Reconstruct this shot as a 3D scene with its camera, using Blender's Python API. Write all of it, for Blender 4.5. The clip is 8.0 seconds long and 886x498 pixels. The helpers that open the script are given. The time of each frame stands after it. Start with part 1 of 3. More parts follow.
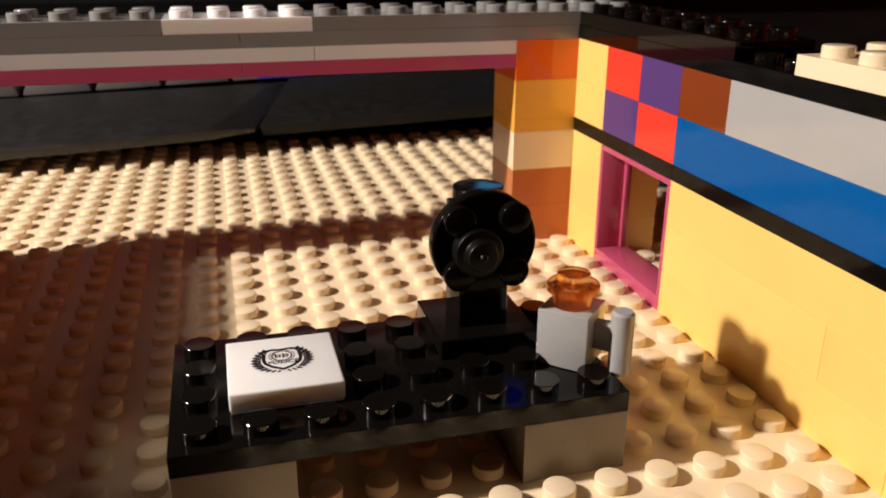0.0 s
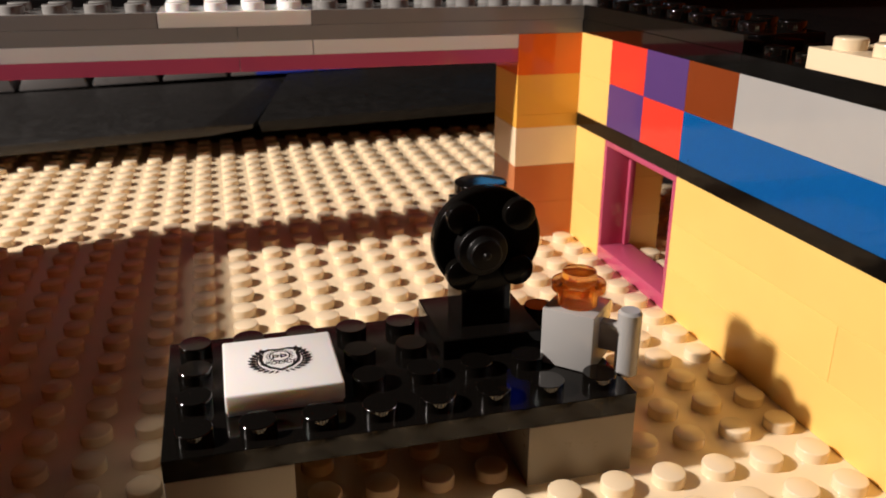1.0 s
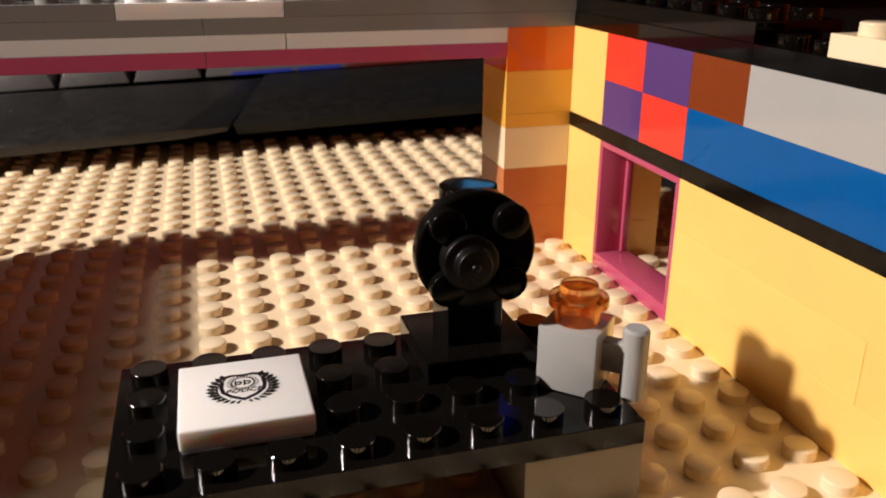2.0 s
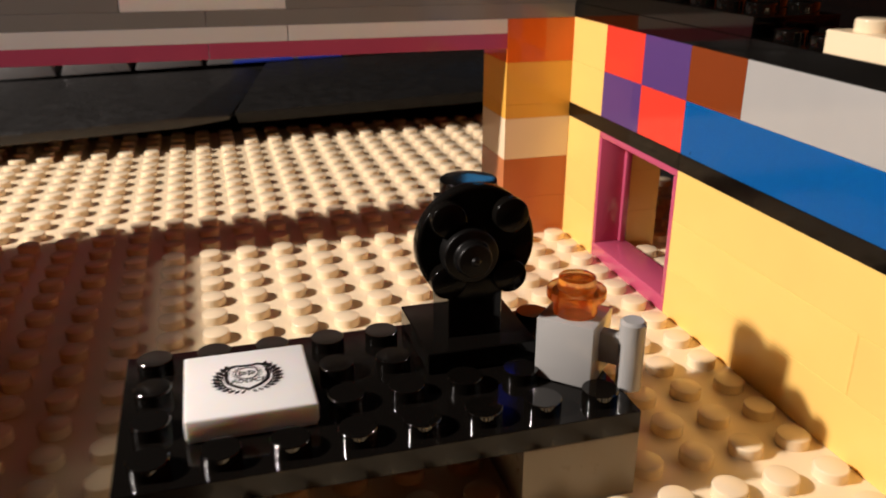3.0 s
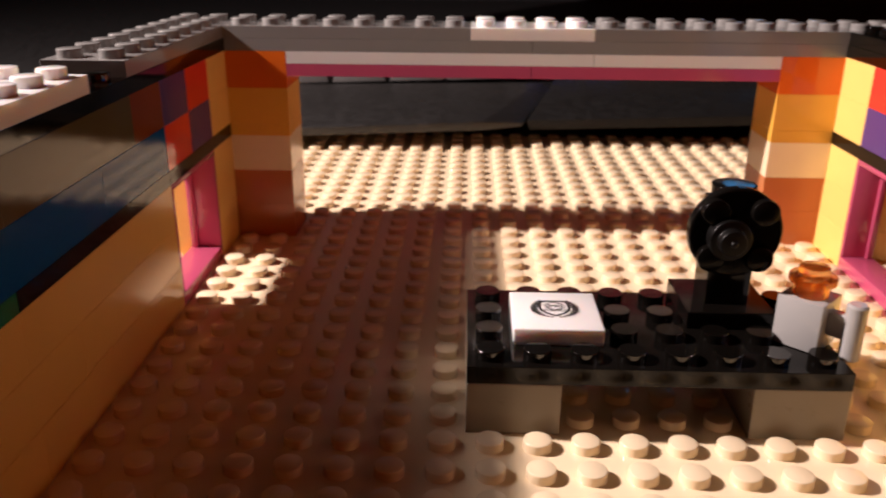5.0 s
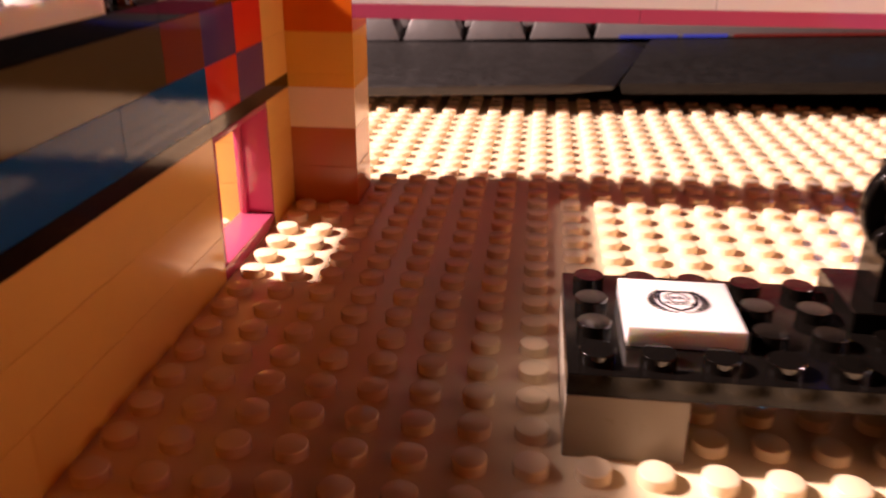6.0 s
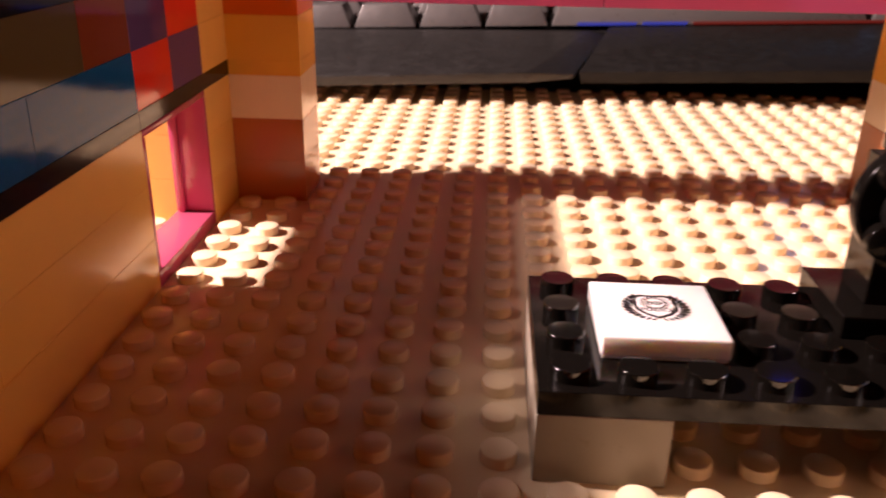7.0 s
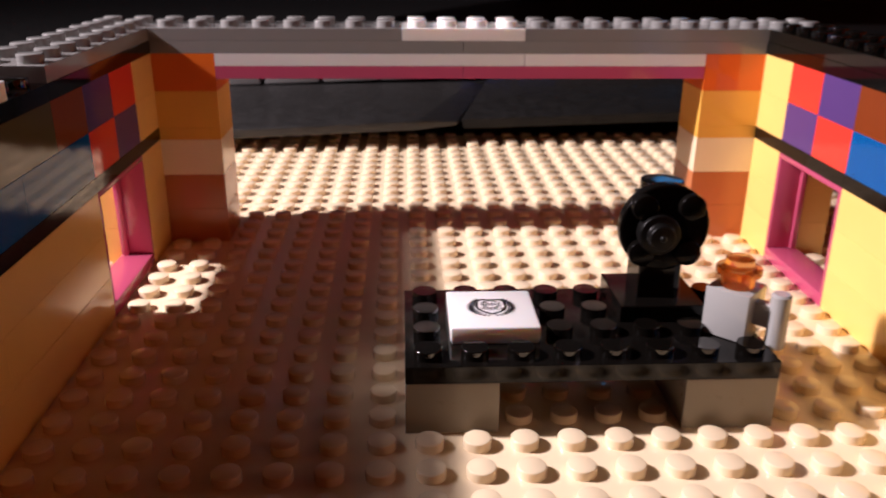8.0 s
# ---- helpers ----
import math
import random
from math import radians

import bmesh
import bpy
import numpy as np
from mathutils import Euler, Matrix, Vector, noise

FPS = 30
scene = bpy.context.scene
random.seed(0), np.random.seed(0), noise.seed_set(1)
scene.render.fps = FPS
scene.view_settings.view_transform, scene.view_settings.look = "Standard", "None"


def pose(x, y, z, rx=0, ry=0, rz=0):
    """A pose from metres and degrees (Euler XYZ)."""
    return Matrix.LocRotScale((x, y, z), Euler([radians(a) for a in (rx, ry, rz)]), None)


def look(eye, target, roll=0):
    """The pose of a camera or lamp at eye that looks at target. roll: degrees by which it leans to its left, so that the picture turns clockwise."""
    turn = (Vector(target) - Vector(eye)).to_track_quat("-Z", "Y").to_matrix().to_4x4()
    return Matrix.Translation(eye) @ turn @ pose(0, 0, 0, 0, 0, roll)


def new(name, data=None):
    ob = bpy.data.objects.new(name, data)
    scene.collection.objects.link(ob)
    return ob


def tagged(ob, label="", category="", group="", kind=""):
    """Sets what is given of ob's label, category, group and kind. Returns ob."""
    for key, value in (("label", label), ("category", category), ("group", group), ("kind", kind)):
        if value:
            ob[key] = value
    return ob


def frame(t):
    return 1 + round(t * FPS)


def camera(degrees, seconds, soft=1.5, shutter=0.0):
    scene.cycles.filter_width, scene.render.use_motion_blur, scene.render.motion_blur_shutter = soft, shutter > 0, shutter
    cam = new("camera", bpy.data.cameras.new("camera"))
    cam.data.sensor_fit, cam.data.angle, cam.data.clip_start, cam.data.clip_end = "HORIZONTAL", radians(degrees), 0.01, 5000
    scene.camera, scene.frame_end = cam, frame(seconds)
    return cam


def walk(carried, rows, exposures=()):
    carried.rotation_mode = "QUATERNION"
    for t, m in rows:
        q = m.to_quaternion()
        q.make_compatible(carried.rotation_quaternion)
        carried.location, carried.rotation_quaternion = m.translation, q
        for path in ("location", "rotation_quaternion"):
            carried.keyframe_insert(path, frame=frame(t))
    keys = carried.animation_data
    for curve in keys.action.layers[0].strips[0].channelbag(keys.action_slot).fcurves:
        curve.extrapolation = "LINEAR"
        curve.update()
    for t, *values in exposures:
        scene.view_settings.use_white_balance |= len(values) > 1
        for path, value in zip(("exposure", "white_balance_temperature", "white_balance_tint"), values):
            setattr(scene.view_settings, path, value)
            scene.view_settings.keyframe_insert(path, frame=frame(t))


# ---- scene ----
# A small brick-built room on a studded baseplate, lit by a desk lamp at night.
U = 0.008          # stud pitch
BRICK = 0.0096     # brick height
PLATE = 0.0032     # plate height
STUD_R, STUD_H = 0.0024, 0.0017
GAP = 0.00002      # play at each side of a piece

# ---- camera ----
cam = camera(56.5, 8.0, soft=1.8, shutter=0.4)
# the small lens is focused on the desk, so the far studs soften
cam.data.dof.use_dof = True
cam.data.dof.focus_distance = 0.125
cam.data.dof.aperture_fstop = 48
EXPOSURES = [(0, 0.1, 6850, 16), (1.0, 0.07, 6850, 16.5), (2.8, 0.08, 6850, 16.5), (3.5, 0.04, 6850, 17.5), (4.0, 0.07, 6850, 18), (4.5, 0.2, 6850, 25), (5.8, 0.95, 7800, 43), (6.0, 1.1, 7950, 48), (6.5, 1.1, 7950, 48), (7.0, 0.98, 7700, 45), (7.5, 0.71, 6800, 37), (8.0, 0.42, 6300, 30)]
walk(cam, [
    (0, look((0.07458, -0.18938, 0.07408), (0.12355, -0.00885, 0.00331), 0.17)),
    (0.5, look((0.07478, -0.18648, 0.07274), (0.12381, -0.00584, 0.00229), 0.04)),
    (1, look((0.07496, -0.18648, 0.07298), (0.12402, -0.00620, 0.00164), 0.20)),
    (1.5, look((0.07487, -0.18598, 0.07206), (0.12433, -0.00546, 0.00157), 0.19)),
    (1.7, look((0.07608, -0.18143, 0.06996), (0.12930, -0.00151, 0.00070), 0.23)),
    (2.8, look((0.08253, -0.16943, 0.06863), (0.13030, 0.00982, -0.00611), -0.27)),
    (3, look((0.07830, -0.17579, 0.07078), (0.13010, 0.00282, -0.00282), 0.21)),
    (3.5, look((0.07157, -0.19840, 0.07684), (0.12469, -0.01833, 0.00789), 0.04)),
    (4, look((0.06861, -0.20137, 0.07658), (0.11369, -0.01889, 0.00826), -0.04)),
    (4.5, look((0.06384, -0.21375, 0.08011), (0.08038, -0.02768, 0.00867), 0.43)),
    (4.7, look((0.06274, -0.21701, 0.07998), (0.06987, -0.03028, 0.00871), 0.47)),
    (5.8, look((0.06487, -0.21669, 0.07621), (0.04332, -0.03105, 0.00498), 0.30)),
    (6, look((0.05823, -0.18907, 0.06787), (0.03772, -0.00536, -0.00847), 0.42)),
    (6.5, look((0.05439, -0.17293, 0.06306), (0.03747, 0.00926, -0.01770), 0.88)),
    (7, look((0.05707, -0.17769, 0.06487), (0.04736, 0.00616, -0.01327), 1.04)),
    (7.5, look((0.06599, -0.19794, 0.07125), (0.06425, -0.01136, -0.00076), 0.52)),
    (8, look((0.06404, -0.21701, 0.08026), (0.07350, -0.03046, 0.00879), 0.47)),
], exposures=EXPOSURES)

# ---- light ----
world = bpy.data.worlds.new("night_room")
scene.world = world
world.use_nodes = True
world.node_tree.nodes["Background"].inputs["Color"].default_value = (1.0, 0.26, 0.04, 1)
world.node_tree.nodes["Background"].inputs["Strength"].default_value = 0.01


def lamp(name, eye, target, watts, size, colour):
    data = bpy.data.lights.new(name, "AREA")
    data.shape, data.size, data.energy, data.color = "DISK", size, watts, colour
    ob = new(name, data)
    ob.matrix_world = look(eye, target)
    return ob


LAMP_COLOUR = (1.0, 0.95, 0.89)
# a desk lamp with three bulbs, one above the other
lamp("desk_lamp_bulb", (-0.372, -0.046, 0.347), (0.09, 0.03, 0.0), 4.7, 0.025, LAMP_COLOUR)
lamp("desk_lamp_second_bulb", (-0.362, -0.048, 0.385), (0.09, 0.03, 0.0), 0.32, 0.020, LAMP_COLOUR)
lamp("desk_lamp_third_bulb", (-0.354, -0.050, 0.418), (0.09, 0.03, 0.0), 0.08, 0.026, LAMP_COLOUR)


# ---- materials ----
def lin(r, g, b):
    return tuple(((c / 255 + 0.055) / 1.055) ** 2.4 if c > 10 else c / 255 / 12.92 for c in (r, g, b)) + (1.0,)


def mix_nodes(tree, a, b, factor):
    n = tree.nodes.new("ShaderNodeMix")
    n.data_type = "RGBA"
    n.inputs[6].default_value, n.inputs[7].default_value = a, b
    tree.links.new(factor, n.inputs[0])
    return n.outputs[2]


def noise_node(tree, coord, scale, detail=3.0, rough=0.6):
    n = tree.nodes.new("ShaderNodeTexNoise")
    n.inputs["Scale"].default_value, n.inputs["Detail"].default_value = scale, detail
    n.inputs["Roughness"].default_value = rough
    tree.links.new(coord, n.inputs["Vector"])
    return n.outputs["Fac"]


def ramp(tree, value, low, high, a=0.0, b=1.0):
    n = tree.nodes.new("ShaderNodeMapRange")
    for key, v in zip(("From Min", "From Max", "To Min", "To Max"), (low, high, a, b)):
        n.inputs[key].default_value = v
    tree.links.new(value, n.inputs["Value"])
    return n.outputs["Result"]


def plastic(name, rgb, rough=0.16, vary=0.06, bump=0.02, dust=0.02, ior=1.53, soft=0.0, shine=0.5, grain=0.0):
    """Moulded plastic: slight tone change from piece to piece, soft handling marks and a faint moulding ripple."""
    m = bpy.data.materials.new(name)
    m.use_nodes = True
    t = m.node_tree
    bsdf = t.nodes["Principled BSDF"]
    coord = t.nodes.new("ShaderNodeTexCoord").outputs["Object"]
    base = lin(*rgb)
    dark = tuple(c * (1 - vary) for c in base[:3]) + (1,)
    light = tuple(min(1, c * (1 + vary * 0.6)) for c in base[:3]) + (1,)
    big = noise_node(t, coord, 70, 2)
    tone = mix_nodes(t, dark, light, ramp(t, big, 0.3, 0.7))
    info = t.nodes.new("ShaderNodeObjectInfo").outputs["Random"]
    hsv = t.nodes.new("ShaderNodeHueSaturation")
    t.links.new(tone, hsv.inputs["Color"])
    t.links.new(ramp(t, info, 0, 1, 1 - vary, 1 + vary), hsv.inputs["Value"])
    grey = mix_nodes(t, (0, 0, 0, 1), (0.45, 0.42, 0.38, 1), ramp(t, noise_node(t, coord, 900, 4, 0.7), 0.62, 0.8, 0, 1))
    add = t.nodes.new("ShaderNodeMix")
    add.data_type, add.blend_type = "RGBA", "ADD"
    add.inputs[0].default_value = dust
    t.links.new(hsv.outputs["Color"], add.inputs[6])
    t.links.new(grey, add.inputs[7])
    t.links.new(add.outputs[2], bsdf.inputs["Base Color"])
    t.links.new(ramp(t, noise_node(t, coord, 260, 5, 0.65), 0.3, 0.75, rough * 0.8, rough * 1.5), bsdf.inputs["Roughness"])
    bsdf.inputs["IOR"].default_value = ior
    bsdf.inputs["Specular IOR Level"].default_value = shine
    if soft:
        bsdf.inputs["Subsurface Weight"].default_value = soft
        bsdf.inputs["Subsurface Radius"].default_value = (1.0, 0.6, 0.4)
        bsdf.inputs["Subsurface Scale"].default_value = 0.003
    b = t.nodes.new("ShaderNodeBump")
    b.inputs["Strength"].default_value, b.inputs["Distance"].default_value = bump, 0.0006
    t.links.new(noise_node(t, coord, 130, 2), b.inputs["Height"])
    if grain:
        fine = t.nodes.new("ShaderNodeBump")
        fine.inputs["Strength"].default_value, fine.inputs["Distance"].default_value = grain, 0.0002
        t.links.new(noise_node(t, coord, 2200, 1), fine.inputs["Height"])
        t.links.new(b.outputs["Normal"], fine.inputs["Normal"])
        b = fine
    t.links.new(b.outputs["Normal"], bsdf.inputs["Normal"])
    return m


def clear_plastic(name, rgb, rough=0.04):
    m = bpy.data.materials.new(name)
    m.use_nodes = True
    bsdf = m.node_tree.nodes["Principled BSDF"]
    bsdf.inputs["Base Color"].default_value = lin(*rgb)
    bsdf.inputs["Transmission Weight"].default_value = 1.0
    bsdf.inputs["Roughness"].default_value = rough
    bsdf.inputs["IOR"].default_value = 1.5
    t = m.node_tree
    soft = t.nodes.new("ShaderNodeBsdfTranslucent")
    soft.inputs["Color"].default_value = lin(255, 158, 66)
    both = t.nodes.new("ShaderNodeMixShader")
    both.inputs[0].default_value = 0.28
    t.links.new(bsdf.outputs[0], both.inputs[1])
    t.links.new(soft.outputs[0], both.inputs[2])
    t.links.new(both.outputs[0], t.nodes["Material Output"].inputs["Surface"])
    return m


def ink(name, rgb):
    m = bpy.data.materials.new(name)
    m.use_nodes = True
    bsdf = m.node_tree.nodes["Principled BSDF"]
    bsdf.inputs["Base Color"].default_value = lin(*rgb)
    bsdf.inputs["Roughness"].default_value = 0.35
    return m


def glow(name, rgb, strength):
    m = bpy.data.materials.new(name)
    m.use_nodes = True
    bsdf = m.node_tree.nodes["Principled BSDF"]
    bsdf.inputs["Base Color"].default_value = (0.01, 0.01, 0.01, 1)
    bsdf.inputs["Emission Color"].default_value = lin(*rgb)
    bsdf.inputs["Emission Strength"].default_value = strength
    return m


TAN = plastic("tan_plastic", (239, 218, 183), 0.15, 0.03, shine=0.4)
YELLOW = plastic("light_yellow_plastic", (248, 203, 116), 0.16, 0.025, shine=0.28)
AMBER_YELLOW = plastic("warm_yellow_plastic", (238, 180, 80), 0.08, 0.03, shine=0.3)
ORANGE = plastic("orange_plastic", (232, 112, 34), 0.06, 0.03)
NOUGAT = plastic("nougat_plastic", (188, 110, 64), 0.16, 0.03, shine=0.3)
RED = plastic("coral_red_plastic", (234, 66, 50), 0.06, 0.03, shine=0.3)
PURPLE = plastic("purple_plastic", (86, 60, 116), 0.06, 0.03, shine=0.25)
BROWN = plastic("reddish_brown_plastic", (126, 58, 26), 0.07, 0.03, shine=0.35)
BLUE = plastic("blue_plastic", (0, 84, 152), 0.065, 0.03, shine=0.12)
GREEN = plastic("green_plastic", (0, 124, 86), 0.06, 0.03)
LIGHT_GREY = plastic("light_grey_plastic", (166, 165, 162), 0.06, 0.03)
# light grey bricks with the west wall's warm shade put into the colour
SHADED_GREY = plastic("shaded_grey_plastic", (86, 76, 50), 0.07, 0.03, shine=0.25)
GREY = plastic("medium_grey_plastic", (136, 135, 132), 0.09, 0.04)
STONE_GREY = plastic("stone_grey_plastic", (146, 138, 124), 0.3, 0.03, shine=0.3)
WHITE = plastic("white_plastic", (238, 235, 232), 0.08, 0.02, soft=0.3)
PINK = plastic("raspberry_pink_plastic", (190, 82, 112), 0.07, 0.03)
SOFT_BLACK = plastic("satin_black_plastic", (14, 12, 10), 0.16, 0.1, 0.015, 0.0, shine=0.1)
BLACK = plastic("black_plastic", (13, 11, 9), 0.09, 0.1, 0.006, 0.003, shine=0.24)
KNOB_BLACK = plastic("dull_black_plastic", (12, 11, 10), 0.35, 0.1, 0.015, 0.005, shine=0.25)
STUD_BLACK = plastic("worn_black_plastic", (11, 9, 7), 0.06, 0.1, 0.004, 0.003, shine=0.68)
LINT = plastic("white_lint", (250, 250, 252), 0.5, 0.02)
INK = ink("black_print", (22, 20, 22))
AMBER = clear_plastic("clear_orange_plastic", (255, 216, 156), 0.02)
CASE = plastic("dark_keyboard_plastic", (27, 26, 25), 0.38, 0.1, 0.25, 0.18, shine=0.5, grain=1.0)
CASE_DARK = plastic("black_keyboard_plastic", (16, 15, 14), 0.5, 0.1, 0.2, 0.05, shine=0.2)
KEYCAP = plastic("grey_keycap_plastic", (80, 78, 77), 0.3, 0.06, 0.1, 0.04)
TABLE_TOP = plastic("black_table_laminate", (9, 8, 7), 0.6, 0.15, 0.2, 0.01)
# for the added room: orange that warms the bounced light, brown that dims it overhead
ORANGE_BOUNCE = plastic("orange_bounce_paint", (242, 106, 8), 0.8, 0.05, 0.1, 0.0)
CEILING = plastic("added_dark_ceiling", (120, 48, 12), 0.8, 0.1, 0.1, 0.0)
# near-black so that the back wall looks unlit although the lamp reaches it
PAINT = plastic("unlit_look_paint", (34, 32, 36), 0.8, 0.05, 0.1, 0.0)
BLUE_GLOW = glow("blue_key_light", (50, 90, 255), 0.15)
RED_GLOW = glow("red_key_light", (255, 60, 25), 0.05)
SCREEN_BLUE = glow("blue_screen_area", (14, 50, 200), 0.8)
SCREEN_CYAN = glow("cyan_screen_area", (70, 175, 240), 1.3)
SCREEN_DIM = glow("dim_screen_area", (66, 60, 56), 0.04)


# ---- building helpers ----
def link(name, bm, material, parent=None, label="", at=None):
    me = bpy.data.meshes.new(name)
    bm.to_mesh(me)
    bm.free()
    me.set_sharp_from_angle(angle=radians(32))
    me.materials.append(material)
    ob = new(name, me)
    if at is not None:
        ob.matrix_basis = at
    if parent is not None:
        ob.parent = parent
    return tagged(ob, label)


part = link


def empty(name, at=(0, 0, 0)):
    ob = new(name)
    ob.location = at
    ob.empty_display_size = 0.01
    return ob


def add_box(bm, x0, x1, y0, y1, z0, z1, bevel=0.00007, segments=1):
    made = bmesh.ops.create_cube(bm, size=1.0)["verts"]
    for v in made:
        v.co = Vector(((x0 + x1) / 2 + v.co.x * (x1 - x0), (y0 + y1) / 2 + v.co.y * (y1 - y0), (z0 + z1) / 2 + v.co.z * (z1 - z0)))
    if bevel:
        edges = list({e for v in made for e in v.link_edges})
        bmesh.ops.bevel(bm, geom=edges, offset=bevel, segments=segments, affect="EDGES", profile=0.5)


def lathe(bm, profile, steps=24, centre=(0, 0, 0), axis="z", smooth=True):
    """A solid of revolution from (radius, height) pairs; both ends on the axis or capped."""
    rings = []
    for r, h in profile:
        ring = []
        for i in range(steps):
            a = 2 * math.pi * i / steps
            p = (r * math.cos(a), r * math.sin(a), h)
            if axis == "y":
                p = (p[0], -p[2], p[1])
            ring.append(bm.verts.new((p[0] + centre[0], p[1] + centre[1], p[2] + centre[2])))
        rings.append(ring)
    for lo, hi in zip(rings, rings[1:]):
        for i in range(steps):
            f = bm.faces.new((lo[i], lo[(i + 1) % steps], hi[(i + 1) % steps], hi[i]))
            f.smooth = smooth
    bm.faces.new(rings[-1])
    bm.faces.new(list(reversed(rings[0])))


def stud_profile(h=STUD_H):
    return [(STUD_R, 0.0), (STUD_R, h - 0.00030), (STUD_R - 0.00001, h - 0.00024), (STUD_R - 0.00003, h - 0.00014), (STUD_R - 0.00010, h - 0.00005), (STUD_R - 0.00021, h)]


def add_stud(bm, x, y, z, steps=20):
    lathe(bm, stud_profile(), steps, (x, y, z))


def eased(profile, r=0.0003):
    """A lathe profile with each corner turned into a small arc."""
    out = [profile[0]]
    for p, q, n in zip(profile, profile[1:], profile[2:]):
        a, c = Vector(p) - Vector(q), Vector(n) - Vector(q)
        cut = min(r, a.length * 0.45, c.length * 0.45)
        a, c = Vector(q) + a.normalized() * cut, Vector(q) + c.normalized() * cut
        for k in range(5):
            u = k / 4
            out.append(tuple(a * (1 - u) ** 2 + Vector(q) * 2 * u * (1 - u) + c * u ** 2))
    return out + [profile[-1]]


mesh_store = {}


def brick_mesh(nx, ny, height, studs):
    """A brick or plate nx by ny studs, its lower left corner at the origin; a list of bare cells may leave studs off."""
    key = (nx, ny, round(height, 5), studs)
    if key not in mesh_store:
        bm = bmesh.new()
        add_box(bm, GAP, nx * U - GAP, GAP, ny * U - GAP, 0.00001, height - 0.00001)
        if studs:
            for i in range(nx):
                for j in range(ny):
                    add_stud(bm, (i + 0.5) * U, (j + 0.5) * U, height - 0.00002)
        me = bpy.data.meshes.new("brick")
        bm.to_mesh(me)
        bm.free()
        me.set_sharp_from_angle(angle=radians(32))
        mesh_store[key] = me
    return mesh_store[key]


def lay(parent, material, x0, x1, y0, y1, z, height, studs=False, name="brick", label="", slack=0.0):
    """One piece, in stud units across and metres up; slack leaves an open joint at its end."""
    key = (int(x1 - x0), int(y1 - y0), round(height, 5), studs, material.name)
    if key not in mesh_store:
        me = brick_mesh(int(x1 - x0), int(y1 - y0), height, studs).copy()
        me.materials.append(material)
        mesh_store[key] = me
    ob = new(name, mesh_store[key])
    ob.location = (x0 * U, y0 * U, z)
    ob.scale.x = 1 - slack / ((x1 - x0) * U)
    ob.parent = parent
    return tagged(ob, label)


Z3 = 3 * BRICK            # under the black stripe
Z4 = Z3 + PLATE           # coloured courses
Z5 = Z4 + BRICK
Z6 = Z5 + BRICK           # under the top plates
Z7 = Z6 + PLATE

# ---- setting: room, table, baseplate ----
def room_wall(name, x0, x1, y0, y1, z0, z1, label, paint, category="wall"):
    bm = bmesh.new()
    add_box(bm, x0, x1, y0, y1, z0, z1, 0)
    return tagged(link(name, bm, paint), label, category, kind="structure")


def studded_floor():
    bm = bmesh.new()
    add_box(bm, -6 * U, 26 * U, -16 * U, 16 * U, -0.0016, 0.0, 0.0003)
    plate = tagged(link("floor", bm, TAN), "tan studded toy baseplate lying on the table", "baseplate", kind="structure")
    n, prof = 20, stud_profile()

    def ring_stud(cx, cy, verts, faces):
        base = len(verts)
        for r, h in prof:
            verts += [(cx + r * math.cos(2 * math.pi * k / n), cy + r * math.sin(2 * math.pi * k / n), h - 0.00002 * (h == 0)) for k in range(n)]
        for ring in range(len(prof) - 1):
            o = base + ring * n
            faces += [(o + k, o + (k + 1) % n, o + n + (k + 1) % n, o + n + k) for k in range(n)]
        faces.append(tuple(range(base + (len(prof) - 1) * n, base + len(prof) * n)))

    def stud_mesh(name, centres):
        verts, faces = [], []
        for cx, cy in centres:
            ring_stud(cx, cy, verts, faces)
        me = bpy.data.meshes.new(name)
        me.from_pydata(verts, [], faces)
        me.polygons.foreach_set("use_smooth", [len(p.vertices) == 4 for p in me.polygons])
        me.set_sharp_from_angle(angle=radians(32))
        me.materials.append(TAN)
        return me

    # the studs inside the toy room one by one, those round it joined
    single, rest = stud_mesh("stud", [(0, 0)]), []
    for i in range(32):
        for j in range(32):
            x, y = (i - 5.5) * U, (j - 15.5) * U
            if 6 <= i < 26 and 1 <= j < 16:
                stud = new("stud", single)
                stud.location = (x, y, 0)
                stud.parent = plate
            else:
                rest.append((x, y))
    studs = new("studs", stud_mesh("studs", rest))
    studs.parent = plate
    tagged(studs, "rows of round tan studs", kind="stuff")
    return plate


studded_floor()


def table():
    bm = bmesh.new()
    add_box(bm, -0.95, 1.2, -0.55, 0.93, -0.0316, -0.0016, 0.002, 2)
    return tagged(link("table", bm, TABLE_TOP), "black laminate table top in the dark", "table", kind="structure")


table()
# the back wall's darkness is in its paint
room_wall("wall_back", -1.6, 1.25, 0.95, 1.05, -0.75, 1.7, "plain wall behind the table, coloured near-black to look unlit", PAINT)
# unseen box added round the table; its orange walls warm the shade by bounce
room_wall("wall_right", 1.25, 1.35, -1.4, 1.05, -0.75, 1.7, "unseen orange wall added to bounce warm light into the shade", ORANGE_BOUNCE)
room_wall("wall_left", -1.7, -1.6, -1.4, 1.05, -0.75, 1.7, "unseen orange wall added to bounce warm light into the shade", ORANGE_BOUNCE)
room_wall("wall_front", -1.6, 1.25, -1.4, -1.3, -0.75, 1.7, "unseen orange wall added to bounce warm light into the shade", ORANGE_BOUNCE)
room_wall("ceiling", -1.7, 1.35, -1.4, 1.05, 1.7, 1.8, "unseen dark brown ceiling added to hold back light from above", CEILING, "ceiling")
room_wall("room_floor", -1.7, 1.35, -1.4, 1.05, -0.85, -0.75, "unseen dark floor that closes the added room", TABLE_TOP, "floor")

